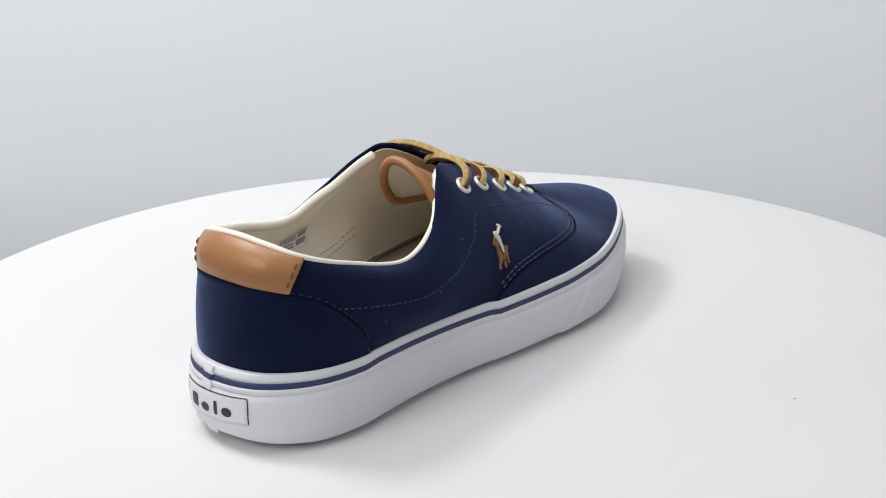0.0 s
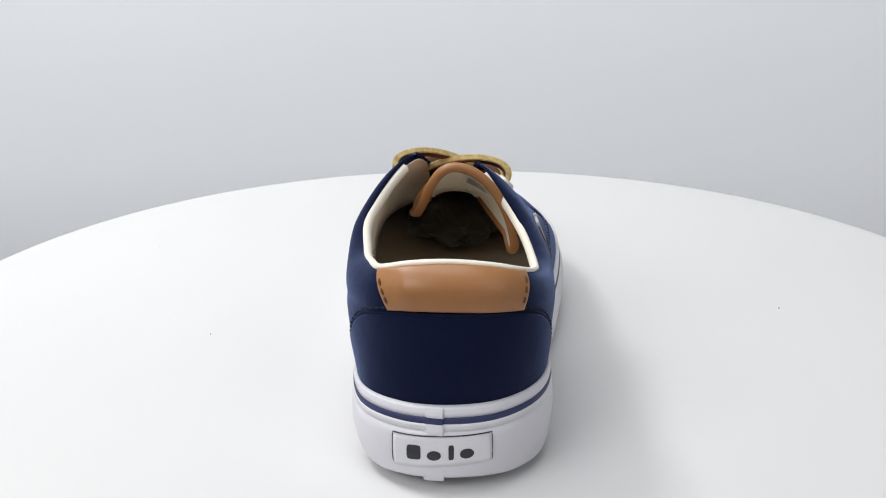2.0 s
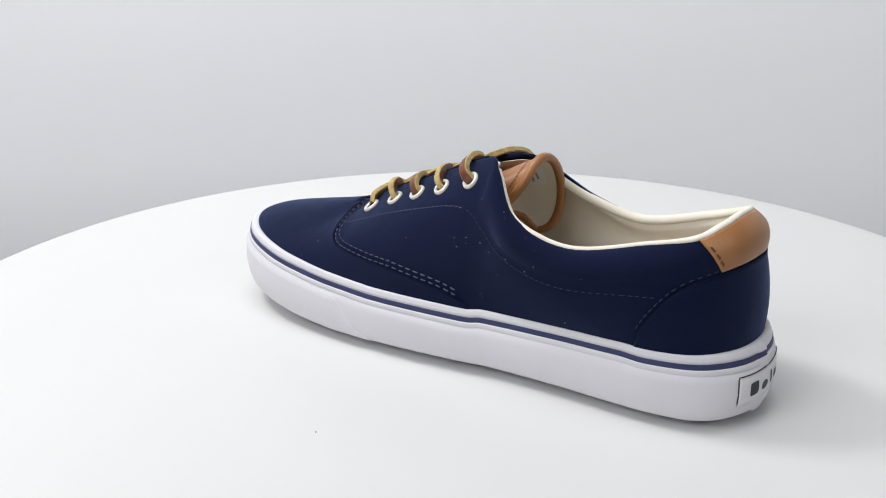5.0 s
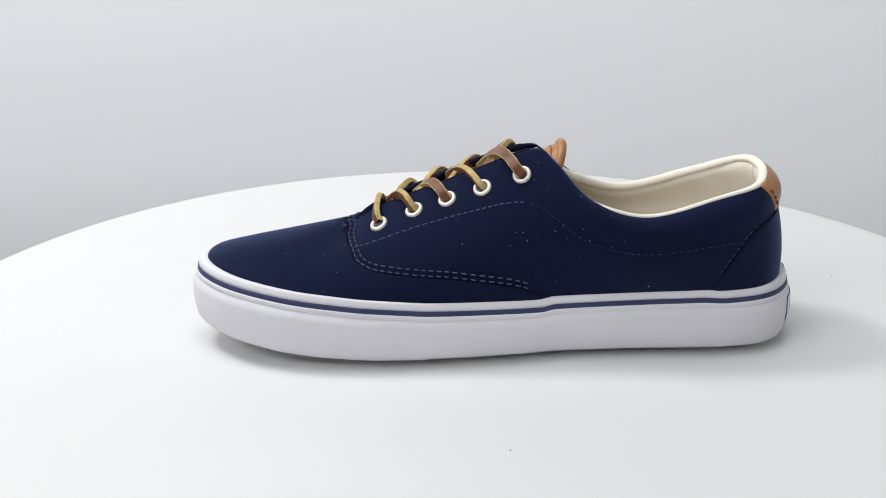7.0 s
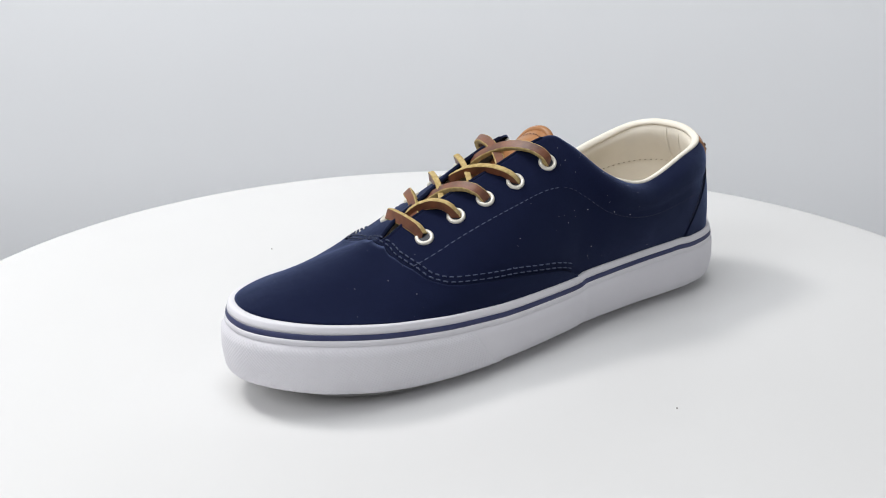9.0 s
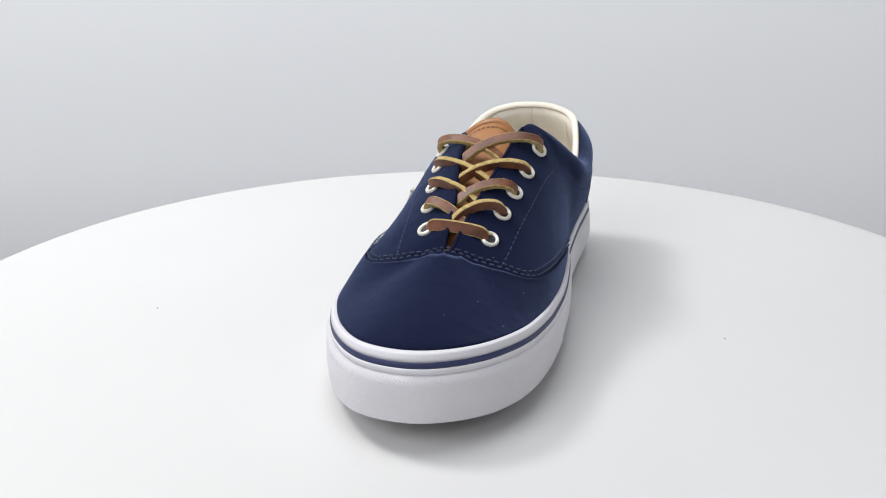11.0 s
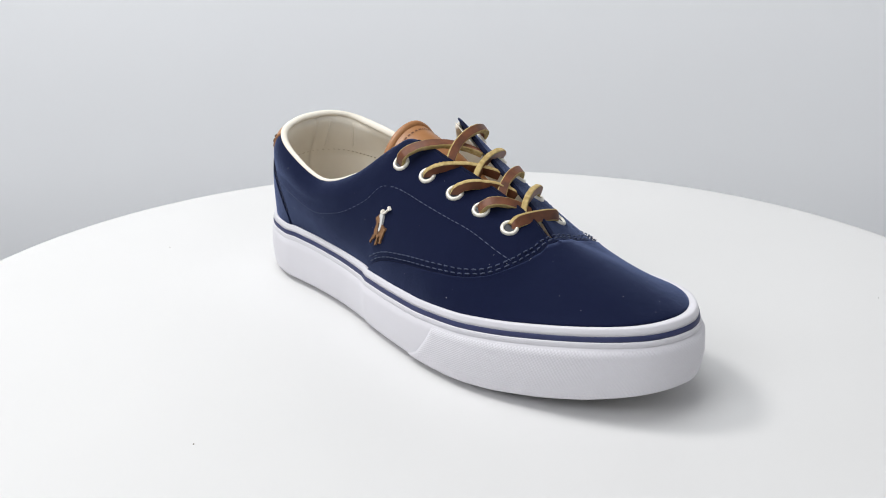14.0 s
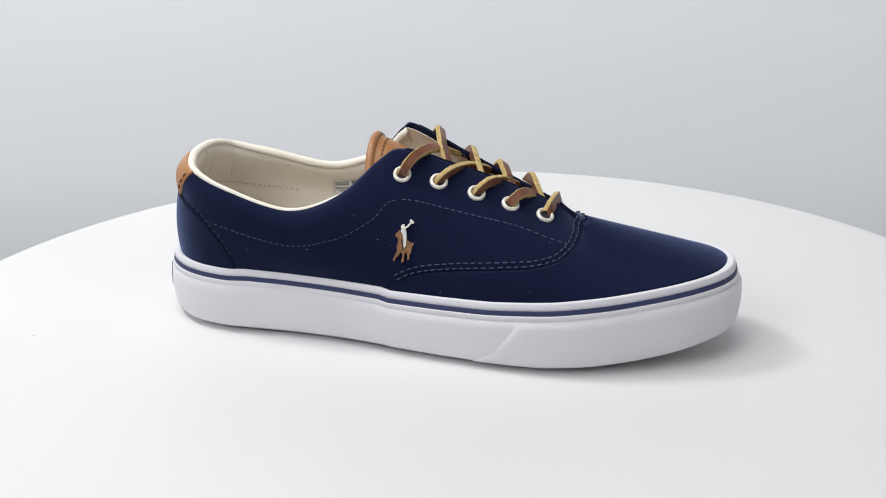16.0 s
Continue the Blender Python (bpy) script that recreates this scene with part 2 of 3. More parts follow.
def eased(grid, rounds):
    """Evens out the toe of a grid of points without shrinking it; its edges stay."""
    ni, nj = grid.shape[:2]
    i, j = np.arange(ni)[:, None], np.arange(nj)[None, :]
    free = np.clip(np.minimum(i, ni - 1 - i) / 4 - 1, 0, 1) * np.clip((j - 3) / 4, 0, 1) * np.clip((nj - 2 - j) / 4, 0, 1) * np.clip((grid[:, :, 1] - 0.030) / 0.012, 0, 1)
    for k in range(2 * rounds):
        mean = np.zeros_like(grid)
        mean[1:-1, 1:-1] = (grid[2:, 1:-1] + grid[:-2, 1:-1] + grid[1:-1, 2:] + grid[1:-1, :-2]) / 4 - grid[1:-1, 1:-1]
        grid = grid + mean * free[:, :, None] * (0.6 if k % 2 == 0 else -0.565)
    return grid.tolist()


def skin(name, parent, mat, where, ni, nj, lift, label="", drop=1.2, ease=0):
    """A piece laid on the upper: where(i, j) in 0..1 gives (u, v); lift in millimetres, or a function of (i, j). Edges turn down."""
    bm = bmesh.new()
    rows = []
    for i in range(-1, ni + 2):
        row = []
        for j in range(-1, nj + 2):
            a, b = min(max(i, 0), ni) / ni, min(max(j, 0), nj) / nj
            up = lift(a, b) if callable(lift) else lift
            if i in (-1, ni + 1) or j in (-1, nj + 1):
                up -= drop
            row.append(surface(*where(a, b), up)[0])
        rows.append(row)
    if ease:
        rows = eased(np.array(rows), ease)
    grid_mesh(bm, rows)
    bmesh.ops.remove_doubles(bm, verts=bm.verts, dist=2e-5)
    return part(name, bm, mat, parent, label)


def trail(points, step=0.6):
    """A smooth line of (place, normal) in millimetres over the upper through (u, v) points, evenly spaced."""
    dense = []
    for k in range(len(points) - 1):
        p = [points[max(0, min(len(points) - 1, k + q))] for q in (-1, 0, 1, 2)]
        for s in range(24):
            t = s / 24
            w = ((-t + 2 * t * t - t ** 3) / 2, (2 - 5 * t * t + 3 * t ** 3) / 2, (t + 4 * t * t - 3 * t ** 3) / 2, (t ** 3 - t * t) / 2)
            u, v = (sum(w[q] * p[q][c] for q in range(4)) for c in (0, 1))
            dense.append(surface(u, min(max(v, 0.0), 1.0)))
    dense = [(p * 1000, n) for p, n in dense]
    out, last = [dense[0]], dense[0][0]
    for p, n in dense[1:]:
        if (p - last).length >= step:
            out.append((p, n))
            last = p
    return out


def stitches(name, parent, points, mat, aside=0.0, lift=1.0, long=1.9, gap=1.0, thick=0.28, label=""):
    """A row of short raised threads along a line over the upper, aside by so many millimetres."""
    line = trail(points, 0.3)
    bm = bmesh.new()
    run, k = 0.0, 1
    path = []
    for i in range(1, len(line) - 1):
        p, n = line[i]
        t = (line[i + 1][0] - line[i - 1][0]).normalized()
        path.append((p + n.cross(t) * aside + n * lift, n, t))
    start = None
    for (p, n, t), (q, _, _) in zip(path, path[1:]):
        if start is None and run >= gap:
            start, run = (p, n, t), 0.0
        elif start is not None and run >= long:
            a, n0, t0 = start
            side = n0.cross(t0) * thick
            m = (a + p) / 2 + n0 * thick * 0.9
            b0 = [a - side, m - side * 1.3, p - side, p + side, m + side * 1.3, a + side]
            top = [bm.verts.new((c + n0 * (0.05 if z % 3 != 1 else 0.16)) * 0.001) for z, c in enumerate(b0)]
            low = [bm.verts.new((c - n0 * 0.6) * 0.001) for c in b0]
            bm.faces.new((top[0], top[1], top[4], top[5]))
            bm.faces.new((top[1], top[2], top[3], top[4]))
            for z in range(6):
                bm.faces.new((top[z], low[z], low[(z + 1) % 6], top[(z + 1) % 6]))
            start, run = None, 0.0
        run += (q - p).length
    return tagged(part(name, bm, mat, parent, label, smooth=False), kind="stuff")


def tube(name, parent, mat, line, radius, sides=10, flat=1.0, label="", closed=False):
    """A round cord along (place, normal) points in millimetres; flat squeezes it along the normal."""
    bm = bmesh.new()
    rows = []
    for i, (p, n) in enumerate(line):
        t = (line[min(i + 1, len(line) - 1)][0] - line[max(i - 1, 0)][0]).normalized()
        s = n.cross(t).normalized()
        m = t.cross(s)
        r = radius * (0.35 if i in (0, len(line) - 1) else 1.0)
        rows.append([(p + s * math.cos(2 * math.pi * k / sides) * r + m * math.sin(2 * math.pi * k / sides) * r * flat) * 0.001 for k in range(sides)])
    vs = grid_mesh(bm, rows, closed_v=True)
    bm.faces.new(vs[0])
    bm.faces.new(vs[-1])
    return part(name, bm, mat, parent, label)


# ---- sole ----
def wall_point(u, z, lift=0.0):
    """A point on the sole's wall at height z, lifted outward, in metres."""
    fx, fy, n, o, top, b = sole_profile(u)
    d = table(z, ((b, o - 2.5), (b + 3.3, o - 1.2), (b + 8, o - 0.3), ((top + b) * 0.45, o + 0.3), (top - 12, o), (top - 8.5, o * 0.95), (top - 7.9, o * 0.82), (top - 7.5, o * 0.87), (top - 5.6, o * 0.82), (top - 4.2, o * 0.74), (top, o * 0.50))) + lift
    return Vector(((fx + n.x * d) * 0.001, (fy + n.y * d) * 0.001, z * 0.001))


def build_sole(shoe):
    def wall(o, z, b, inset):
        lift = 0.3 * (inset - 3.2)
        return [(o * 0.5, z - 5.2), (o * 0.78, z - 5.35), (o * 0.83, z - 5.8), (o * 0.87, z - 7.5), (o * 0.80, z - 7.85), (o * 0.82, z - 8.1), (o * 0.95, z - 8.5), (o, z - 12), (o + 0.3, (z + b) * 0.45), (o - 0.10 * inset, b + 8.0 + lift), (o - 0.26 * inset, b + 4.6 + lift), (o - 0.40 * inset, b + 3.3 + lift), (o - 0.62 * inset, b + 2.75 + lift), (o - inset - 1.2, b + 2.5 + lift), (o - inset - 4.0, b), (o - 18, b + 0.1)]

    def inset_at(n):
        return 3.2 + 4.6 * max(0.0, -n.x) ** 2

    def swept(name, parent, mat, section, n=280, label=""):
        bm = bmesh.new()
        rows = []
        for i in range(n):
            fx, fy, nn, o, z, b = sole_profile(NU * i / n)
            rows.append([((fx + nn.x * d) * 0.001, (fy + nn.y * d) * 0.001, h * 0.001) for d, h in section(o, z, b, nn)])
        grid_mesh(bm, rows, closed_u=True)
        return part(name, bm, mat, parent, label)

    sole = swept("sole", shoe, RUBBER, lambda o, z, b, n: wall(o, z, b, inset_at(n)))
    swept("foxing_strip", sole, RUBBER, lambda o, z, b, n: [(-3, z - 4), (-1.2, z - 0.2), (o * 0.06, z + 0.45), (o * 0.36, z + 0.5), (o * 0.47, z + 0.3), (o * 0.52, z - 0.15), (o * 0.60, z - 1.5), (o * 0.65, z - 2.9), (o * 0.4, z - 3.0)], label="white rubber foxing strip")
    swept("stripe", sole, STRIPE, lambda o, z, b, n: [(o * 0.5, z - 2.8), (o * 0.66, z - 2.9), (o * 0.70, z - 3.1), (o * 0.76, z - 5.0), (o * 0.74, z - 5.3), (o * 0.5, z - 5.4)], label="navy blue rubber stripe")
    bm = bmesh.new()
    vs = []
    for i in range(140):
        fx, fy, n, o, z, b = sole_profile(NU * i / 140)
        vs.append(bm.verts.new(((fx + n.x * (o - 9)) * 0.001, (fy + n.y * (o - 9)) * 0.001, (b + 0.05) * 0.001)))
    bm.faces.new(vs)
    bmesh.ops.triangulate(bm, faces=bm.faces)
    part("outsole", bm, OUTSOLE, sole)
    # textured bumper round the toe, its ends sloping back to the ground
    bm = bmesh.new()
    rows = []
    steps = 150
    for i in range(steps + 1):
        row = []
        for j in range(12):
            f = j / 11
            slope = f * f * (3 - 2 * f)
            u0, u1 = 9.15 - 0.78 * slope, 18.87 + 0.75 * slope
            u = u0 + (u1 - u0) * i / steps
            fx, fy, n, o, z, b = sole_profile(u)
            sec = wall(o, z, b, inset_at(n))[6:13]
            k = f * 5.6
            q = int(k)
            d = sec[q][0] + (sec[q + 1][0] - sec[q][0]) * (k - q)
            h = sec[q][1] + (sec[q + 1][1] - sec[q][1]) * (k - q)
            edge = min(1.0, min(i, steps - i) / 1.5) * min(1.0, (j if j < 6 else 99) / 0.8)
            d += 1.25 * edge - 0.3
            row.append(((fx + n.x * d) * 0.001, (fy + n.y * d) * 0.001, h * 0.001))
        rows.append(row)
    vs = grid_mesh(bm, rows)
    layer = bm.loops.layers.uv.new("surface")
    run = [0.0]
    for i in range(steps):
        run.append(run[-1] + (Vector(rows[i + 1][4]) - Vector(rows[i][4])).length)
    place = {v: (run[i], v.co.z) for i, r in enumerate(vs) for v in r}
    for f in bm.faces:
        for corner in f.loops:
            corner[layer].uv = place[corner.vert]
    part("toe_bumper", bm, BUMPER, sole, "finely textured white rubber toe bumper")
    # heel label with four plain marks, and the joint of the strip
    bm = bmesh.new()
    lab = []
    for i in range(-1, 26):
        a = min(max(i, 0), 24) / 24
        row = []
        for j in range(-1, 8):
            b = min(max(j, 0), 6) / 6
            rim = i in (-1, 25) or j in (-1, 7)
            row.append(wall_point(26.98 + 1.74 * a, 23.6 + 0.9 * a - b * (13.6 - 2.0 * a), -0.4 if rim else 0.4))
        lab.append(row)
    grid_mesh(bm, lab)
    label = part("heel_label", bm, LABEL_RUBBER, sole, "white rubber heel label with dark marks")
    # shade along the label's edge, laid on as a thin dark cord
    edge = [wall_point(26.965, 11.0 + k * 1.15, 0.2) * 1000 for k in range(11)] + [wall_point(26.98 + 1.74 * k / 30, 23.7 + 0.9 * k / 30, 0.3) * 1000 for k in range(31)] + [wall_point(28.725, 24.5 - k * 1.15, 0.2) * 1000 for k in range(1, 11)]
    tube("edge_shadow_line", label, INK_AND_SHADE, [(p, Vector((0, 0, 1))) for p in edge], 0.26, 6, 1.0, "thin dark line drawn for the shade along the label's edge")
    # plain marks: a bar, a disc, a slim bar, a disc
    for a0, a1, b0, b1, power in ((0.15, 0.29, 0.28, 0.74, 6.0), (0.35, 0.49, 0.44, 0.76, 2.0), (0.565, 0.62, 0.27, 0.76, 6.0), (0.68, 0.82, 0.42, 0.76, 2.0)):
        bm = bmesh.new()
        rows = []
        for r in (0.0, 0.5, 1.0):
            row = []
            for k in range(24):
                c, w = math.cos(math.pi * k / 12), math.sin(math.pi * k / 12)
                q = r / (abs(c) ** power + abs(w) ** power) ** (1 / power)
                a, b = (a0 + a1) / 2 + (a1 - a0) / 2 * c * q, (b0 + b1) / 2 + (b1 - b0) / 2 * w * q
                row.append(wall_point(26.98 + 1.74 * a, 23.6 + 0.9 * a - b * (13.6 - 2.0 * a), 0.50))
            rows.append(row)
        grid_mesh(bm, rows, closed_v=True)
        bmesh.ops.remove_doubles(bm, verts=bm.verts, dist=1e-6)
        part("mark", bm, INK_AND_SHADE, label, "plain dark mark")
    # the strip's end laps over its start: a thin flap that rises to a small step
    top = sole_profile(27.86)[4]
    heights = [top + 0.4, top - 0.2, top - 0.9, top - 1.8, top - 2.8, top - 3.0, top - 4.0, top - 5.2, top - 5.5, top - 7.4, top - 9.0, top - 10.6, 23.0, 16.0, 10.6, 9.5, 6.5, 4.2]
    bm = bmesh.new()
    rows = []
    for k, (u, g) in enumerate(((27.50, -0.35), (27.60, 0.10), (27.72, 0.32), (27.84, 0.62), (27.875, 0.62), (27.882, -0.4))):
        row = []
        for j, z in enumerate(heights):
            low = 0.25 if j in (11, 12, 13, 14) else 0.08 if j > 14 else 0.0
            row.append(wall_point(u + 0.012 * math.sin(1.7 * j) * (k > 2), z, min(g, 0.3 - low * 3) if low else g + (0.35 if 0 < j < 5 and g > 0 else 0.0)))
        rows.append(row)
    grid_mesh(bm, rows, mat=lambda j: 1 if 5 <= j <= 6 else 0)
    part("strip_joint", bm, [RUBBER, STRIPE], sole, "uneven overlapping joint of the rubber strip")


# ---- upper ----
VAMP_EDGE = [(6.05, 0.0), (6.5, 0.065), (7.25, 0.14), (8.0, 0.195), (8.6, 0.245), (9.25, 0.305), (9.6, 0.36), (10.0, 0.455), (10.5, 0.64), (11.0, 0.79), (12.0, 0.92), (14.0, 0.96),
             (16.2, 0.915), (17.1, 0.77), (17.7, 0.60), (18.05, 0.445), (18.4, 0.33), (18.75, 0.265), (19.25, 0.215), (19.9, 0.175), (20.4, 0.14), (20.9, 0.11), (21.5, 0.065), (22.1, 0.0)]
COUNTER_EDGE = [(25.0, 0.0), (25.08, 0.15), (25.25, 0.31), (25.5, 0.47), (25.75, 0.56), (26.05, 0.61), (26.7, 0.635), (28.0, 0.635), (29.2, 0.64), (29.8, 0.62), (30.25, 0.57), (30.6, 0.47), (30.9, 0.32), (31.08, 0.15), (31.18, 0.0)]
EYELETS_LEFT = [(20.78, 0.80), (20.18, 0.80), (19.6, 0.80), (19.0, 0.80), (18.25, 0.80)]
EYELETS_RIGHT = [(7.1, 0.775), (7.75, 0.80), (8.4, 0.80), (9.0, 0.80), (9.72, 0.83)]


def build_eyelet(parent, u, v):
    p, n = surface(u, v, 0.35)
    frame_m = Matrix.Translation(p) @ n.to_track_quat("Z", "Y").to_matrix().to_4x4()
    bm = bmesh.new()
    rows = []
    sec = [(2.5, -1.2), (2.55, 0.1), (2.9, 0.75), (3.5, 0.95), (4.1, 0.65), (4.4, 0.05), (4.4, -0.5)]
    for k in range(28):
        a = 2 * math.pi * k / 28
        rows.append([frame_m @ Vector((r * 0.001 * math.cos(a), r * 0.001 * math.sin(a), z * 0.001)) for r, z in sec])
    grid_mesh(bm, rows, closed_u=True)
    ring_ob = part("eyelet", bm, EYELET, parent, "glossy ivory metal eyelet")
    # no real opening: a flat dark disc gives the hole's shade
    bm = bmesh.new()
    bm.faces.new([bm.verts.new(frame_m @ Vector((0.0027 * math.cos(0.3927 * k), 0.0027 * math.sin(0.3927 * k), 0.0001))) for k in range(16)])
    part("hole", bm, INK_AND_SHADE, ring_ob, "dark disc painted as the shade in the eyelet hole")


def build_logo(parent):
    """Small embroidered motif as plain shapes, seen flat: across (to the toe) and up, in tenths of millimetres."""
    p, n = surface(7.02, 0.35, 0.25)
    side = Vector((0, 1, 0)) - n * n.y
    side.normalize()
    up = n.cross(side)
    up = up if up.z > 0 else -up

    def shape(name, outline, mat, high):
        bm = bmesh.new()
        low = [bm.verts.new(p + side * x * 0.88e-4 + up * y * 0.92e-4 - n * 0.0004) for x, y in outline]
        top = [bm.verts.new(p + side * x * 0.85e-4 + up * y * 0.90e-4 + n * high * 0.001) for x, y in outline]
        k = len(outline)
        for i in range(k):
            bm.faces.new((low[i], low[(i + 1) % k], top[(i + 1) % k], top[i]))
        bmesh.ops.triangulate(bm, faces=[bm.faces.new(top)])
        return part(name, bm, mat, motif, smooth=False)

    bm = bmesh.new()
    for x, y in ((-52, 22), (-50, 34), (-38, 46), (-30, 56), (-24, 44), (-14, 28), (-4, 14), (16, 4), (32, -2), (40, -12), (48, -4), (52, -14), (44, -26), (42, -40), (40, -58), (32, -72), (34, -92), (24, -96),
                 (22, -76), (12, -56), (4, -66), (4, -104), (-8, -112), (-10, -98), (-4, -70), (-16, -56), (-28, -76), (-42, -88), (-50, -108), (-56, -98), (-46, -74), (-36, -54), (-40, -30), (-34, 0), (-40, 16)):
        bm.verts.new(p + side * x * 0.88e-4 + up * y * 0.92e-4 + n * 0.0006)
    bm.verts.ensure_lookup_table()
    top = list(bm.verts)
    low = [bm.verts.new(v.co - n * 0.001) for v in top]
    for i in range(len(top)):
        bm.faces.new((low[i], low[(i + 1) % len(top)], top[(i + 1) % len(top)], top[i]))
    bmesh.ops.triangulate(bm, faces=[bm.faces.new(top)])
    motif = part("embroidery", bm, BROWN_THREAD, parent, "small brown and white embroidered motif", smooth=False)
    shape("white_patch", ((-20, 64), (-6, 66), (6, 56), (10, 30), (12, 4), (10, -26), (2, -36), (-4, -20), (-4, 6), (-12, 34), (-24, 48)), WHITE_THREAD, 0.95)
    shape("stick", ((-14, 66), (8, 78), (28, 100), (22, 108), (28, 114), (46, 98), (40, 90), (33, 95), (14, 72), (-10, 58)), CREAM_EDGE, 0.85)
    shape("spot", ((-24, 76), (-16, 86), (-6, 84), (-4, 72), (-12, 64), (-22, 66)), CREAM_EDGE, 1.0)
    shape("dark_band", ((-20, 10), (-14, 12), (-4, -28), (-2, -50), (-8, -50), (-12, -26)), DARK_BROWN_THREAD, 0.75)


def tongue_point(a, s, lift=0.0):
    """The tongue: a from its left edge (-1) to its right edge (1), s from the throat's base to its top edge."""
    s = s * (1 - 0.13 * abs(a) ** 5)
    y = 50 - 96 * s
    spine = table(s, ((0.0, 56.5), (0.25, 64.5), (0.5, 73.5), (0.75, 84.5), (0.9, 92.0), (1.0, 96.5)))
    wide = table(s, ((0.0, 6.0), (0.5, 15.0), (0.8, 26.0 if a > 0 else 20.0), (1.0, 31.0 if a > 0 else 14.0)))
    deep = table(s, ((0.0, 1.0), (0.5, 8.0), (0.8, 30.0 if a > 0 else 20.0), (1.0, 58.0 if a > 0 else 24.0)))
    q = abs(a) * math.pi / 2
    x = -8 + 3.0 * (1 - s) + 3.0 * s * s + (wide + lift) * math.sin(q) * (1 if a > 0 else -1)
    return Vector((x, y + 6 * s * a * a, spine - (deep + lift) * (1 - math.cos(q)) + lift))


def build_tongue(shoe):
    bm = bmesh.new()
    grid_mesh(bm, [[tongue_point(-1 + 2 * i / 40, -0.07 + 1.07 * j / 30) * 0.001 for j in range(31)] for i in range(41)])
    tongue = part("tongue", bm, TAN, shoe, "tan leather tongue with rolled edge")
    bm = bmesh.new()
    grid_mesh(bm, [[tongue_point(-0.97 + 1.94 * i / 40, 0.36 + 0.63 * j / 30, -2.1) * 0.001 for j in range(31)] for i in range(41)])
    part("tongue_lining", bm, CREAM, tongue, "cream fabric underside")
    way = [(-1.0, 0.50 + 0.50 * i / 30) for i in range(30)] + [(-1 + 2 * i / 60, 1.0) for i in range(61)] + [(1.0, 1.0 - 0.45 * i / 30) for i in range(1, 31)]
    edge = []
    for a, k in way:
        q = a * math.pi / 2
        edge.append((tongue_point(a, k, -1.0), Vector((math.sin(q), 0.3, math.cos(q))).normalized()))
    tube("rolled_edge", tongue, TAN, edge, 2.2, 12)
    bm = bmesh.new()
    for i in range(34):
        a0 = -0.9 + 1.8 * i / 34
        pts = [tongue_point(a0 + da, s, 0.25) * 0.001 for da, s in ((0, 0.940), (0.034, 0.940), (0.034, 0.948), (0, 0.948))]
        bm.faces.new([bm.verts.new(p) for p in pts])
    tagged(part("edge_stitching", bm, TAN_THREAD, tongue, "brown edge stitching"), kind="stuff")
    bm = bmesh.new()
    grid_mesh(bm, [[tongue_point(0.12 + 0.40 * i / 8, 0.76 + 0.18 * j / 6, -2.6) * 0.001 for j in range(7)] for i in range(9)])
    tag = part("size_label", bm, LABEL_WHITE, tongue, "white printed label under the tongue")
    for k in range(5):
        bm = bmesh.new()
        grid_mesh(bm, [[tongue_point(0.16 + (0.30 - 0.03 * (k % 3)) * i / 6, 0.78 + 0.028 * k + 0.012 * j, -2.85) * 0.001 for j in range(2)] for i in range(7)])
        part("print_bar", bm, GREY_INK, tag)


def lace(parent, start, finish, top, lean, roll, label):
    """A flat leather lace from one place to another, arching over by way of top; brown grain face, yellow suede back and edges."""
    p0, n0 = start
    p3, n3 = finish
    c1, c2 = p0 + n0 * top + (p3 - p0) * 0.08, p0.lerp(p3, 0.62) + Vector((0, -0.25, 1)).normalized() * (top * 0.75 + lean)
    bm = bmesh.new()
    rows = []
    steps = 44
    for i in range(steps + 1):
        t = i / steps
        w = 1 - t
        p = p0 * w ** 3 + c1 * (3 * w * w * t) + c2 * (3 * w * t * t) + p3 * t ** 3
        d = ((c1 - p0) * w * w + (c2 - c1) * 2 * w * t + (p3 - c2) * t * t).normalized()
        ref = n0.lerp(n3, t).normalized()
        s = ref.cross(d).normalized()
        m = d.cross(s)
        r = radians(roll + 16 * math.sin(2.3 * t + roll))
        a, b = s * math.cos(r) + m * math.sin(r), m * math.cos(r) - s * math.sin(r)
        w2, h2 = 2.35 + 0.06 * math.sin(i * 0.5 + roll) + 0.16 * noise.noise(p * 0.8) + 0.12 * noise.noise(p * 2.3), 1.45 + 0.04 * math.sin(i * 0.6 + roll)
        rows.append([(p + a * x * w2 + b * y * h2) * 0.001 for x, y in ((-0.82, 1), (0.82, 1), (1, 0.7), (1, -0.7), (0.8, -1), (-0.8, -1), (-1, -0.7), (-1, 0.7))])
    vs = grid_mesh(bm, rows, closed_v=True, mat=lambda j: 0 if j in (0, 4) else 1)
    for r in (vs[0], vs[-1]):
        bm.faces.new(r).material_index = 1
    return part("lace", bm, [LACE_BROWN, LACE_SUEDE], parent, label, crisp=0.42)


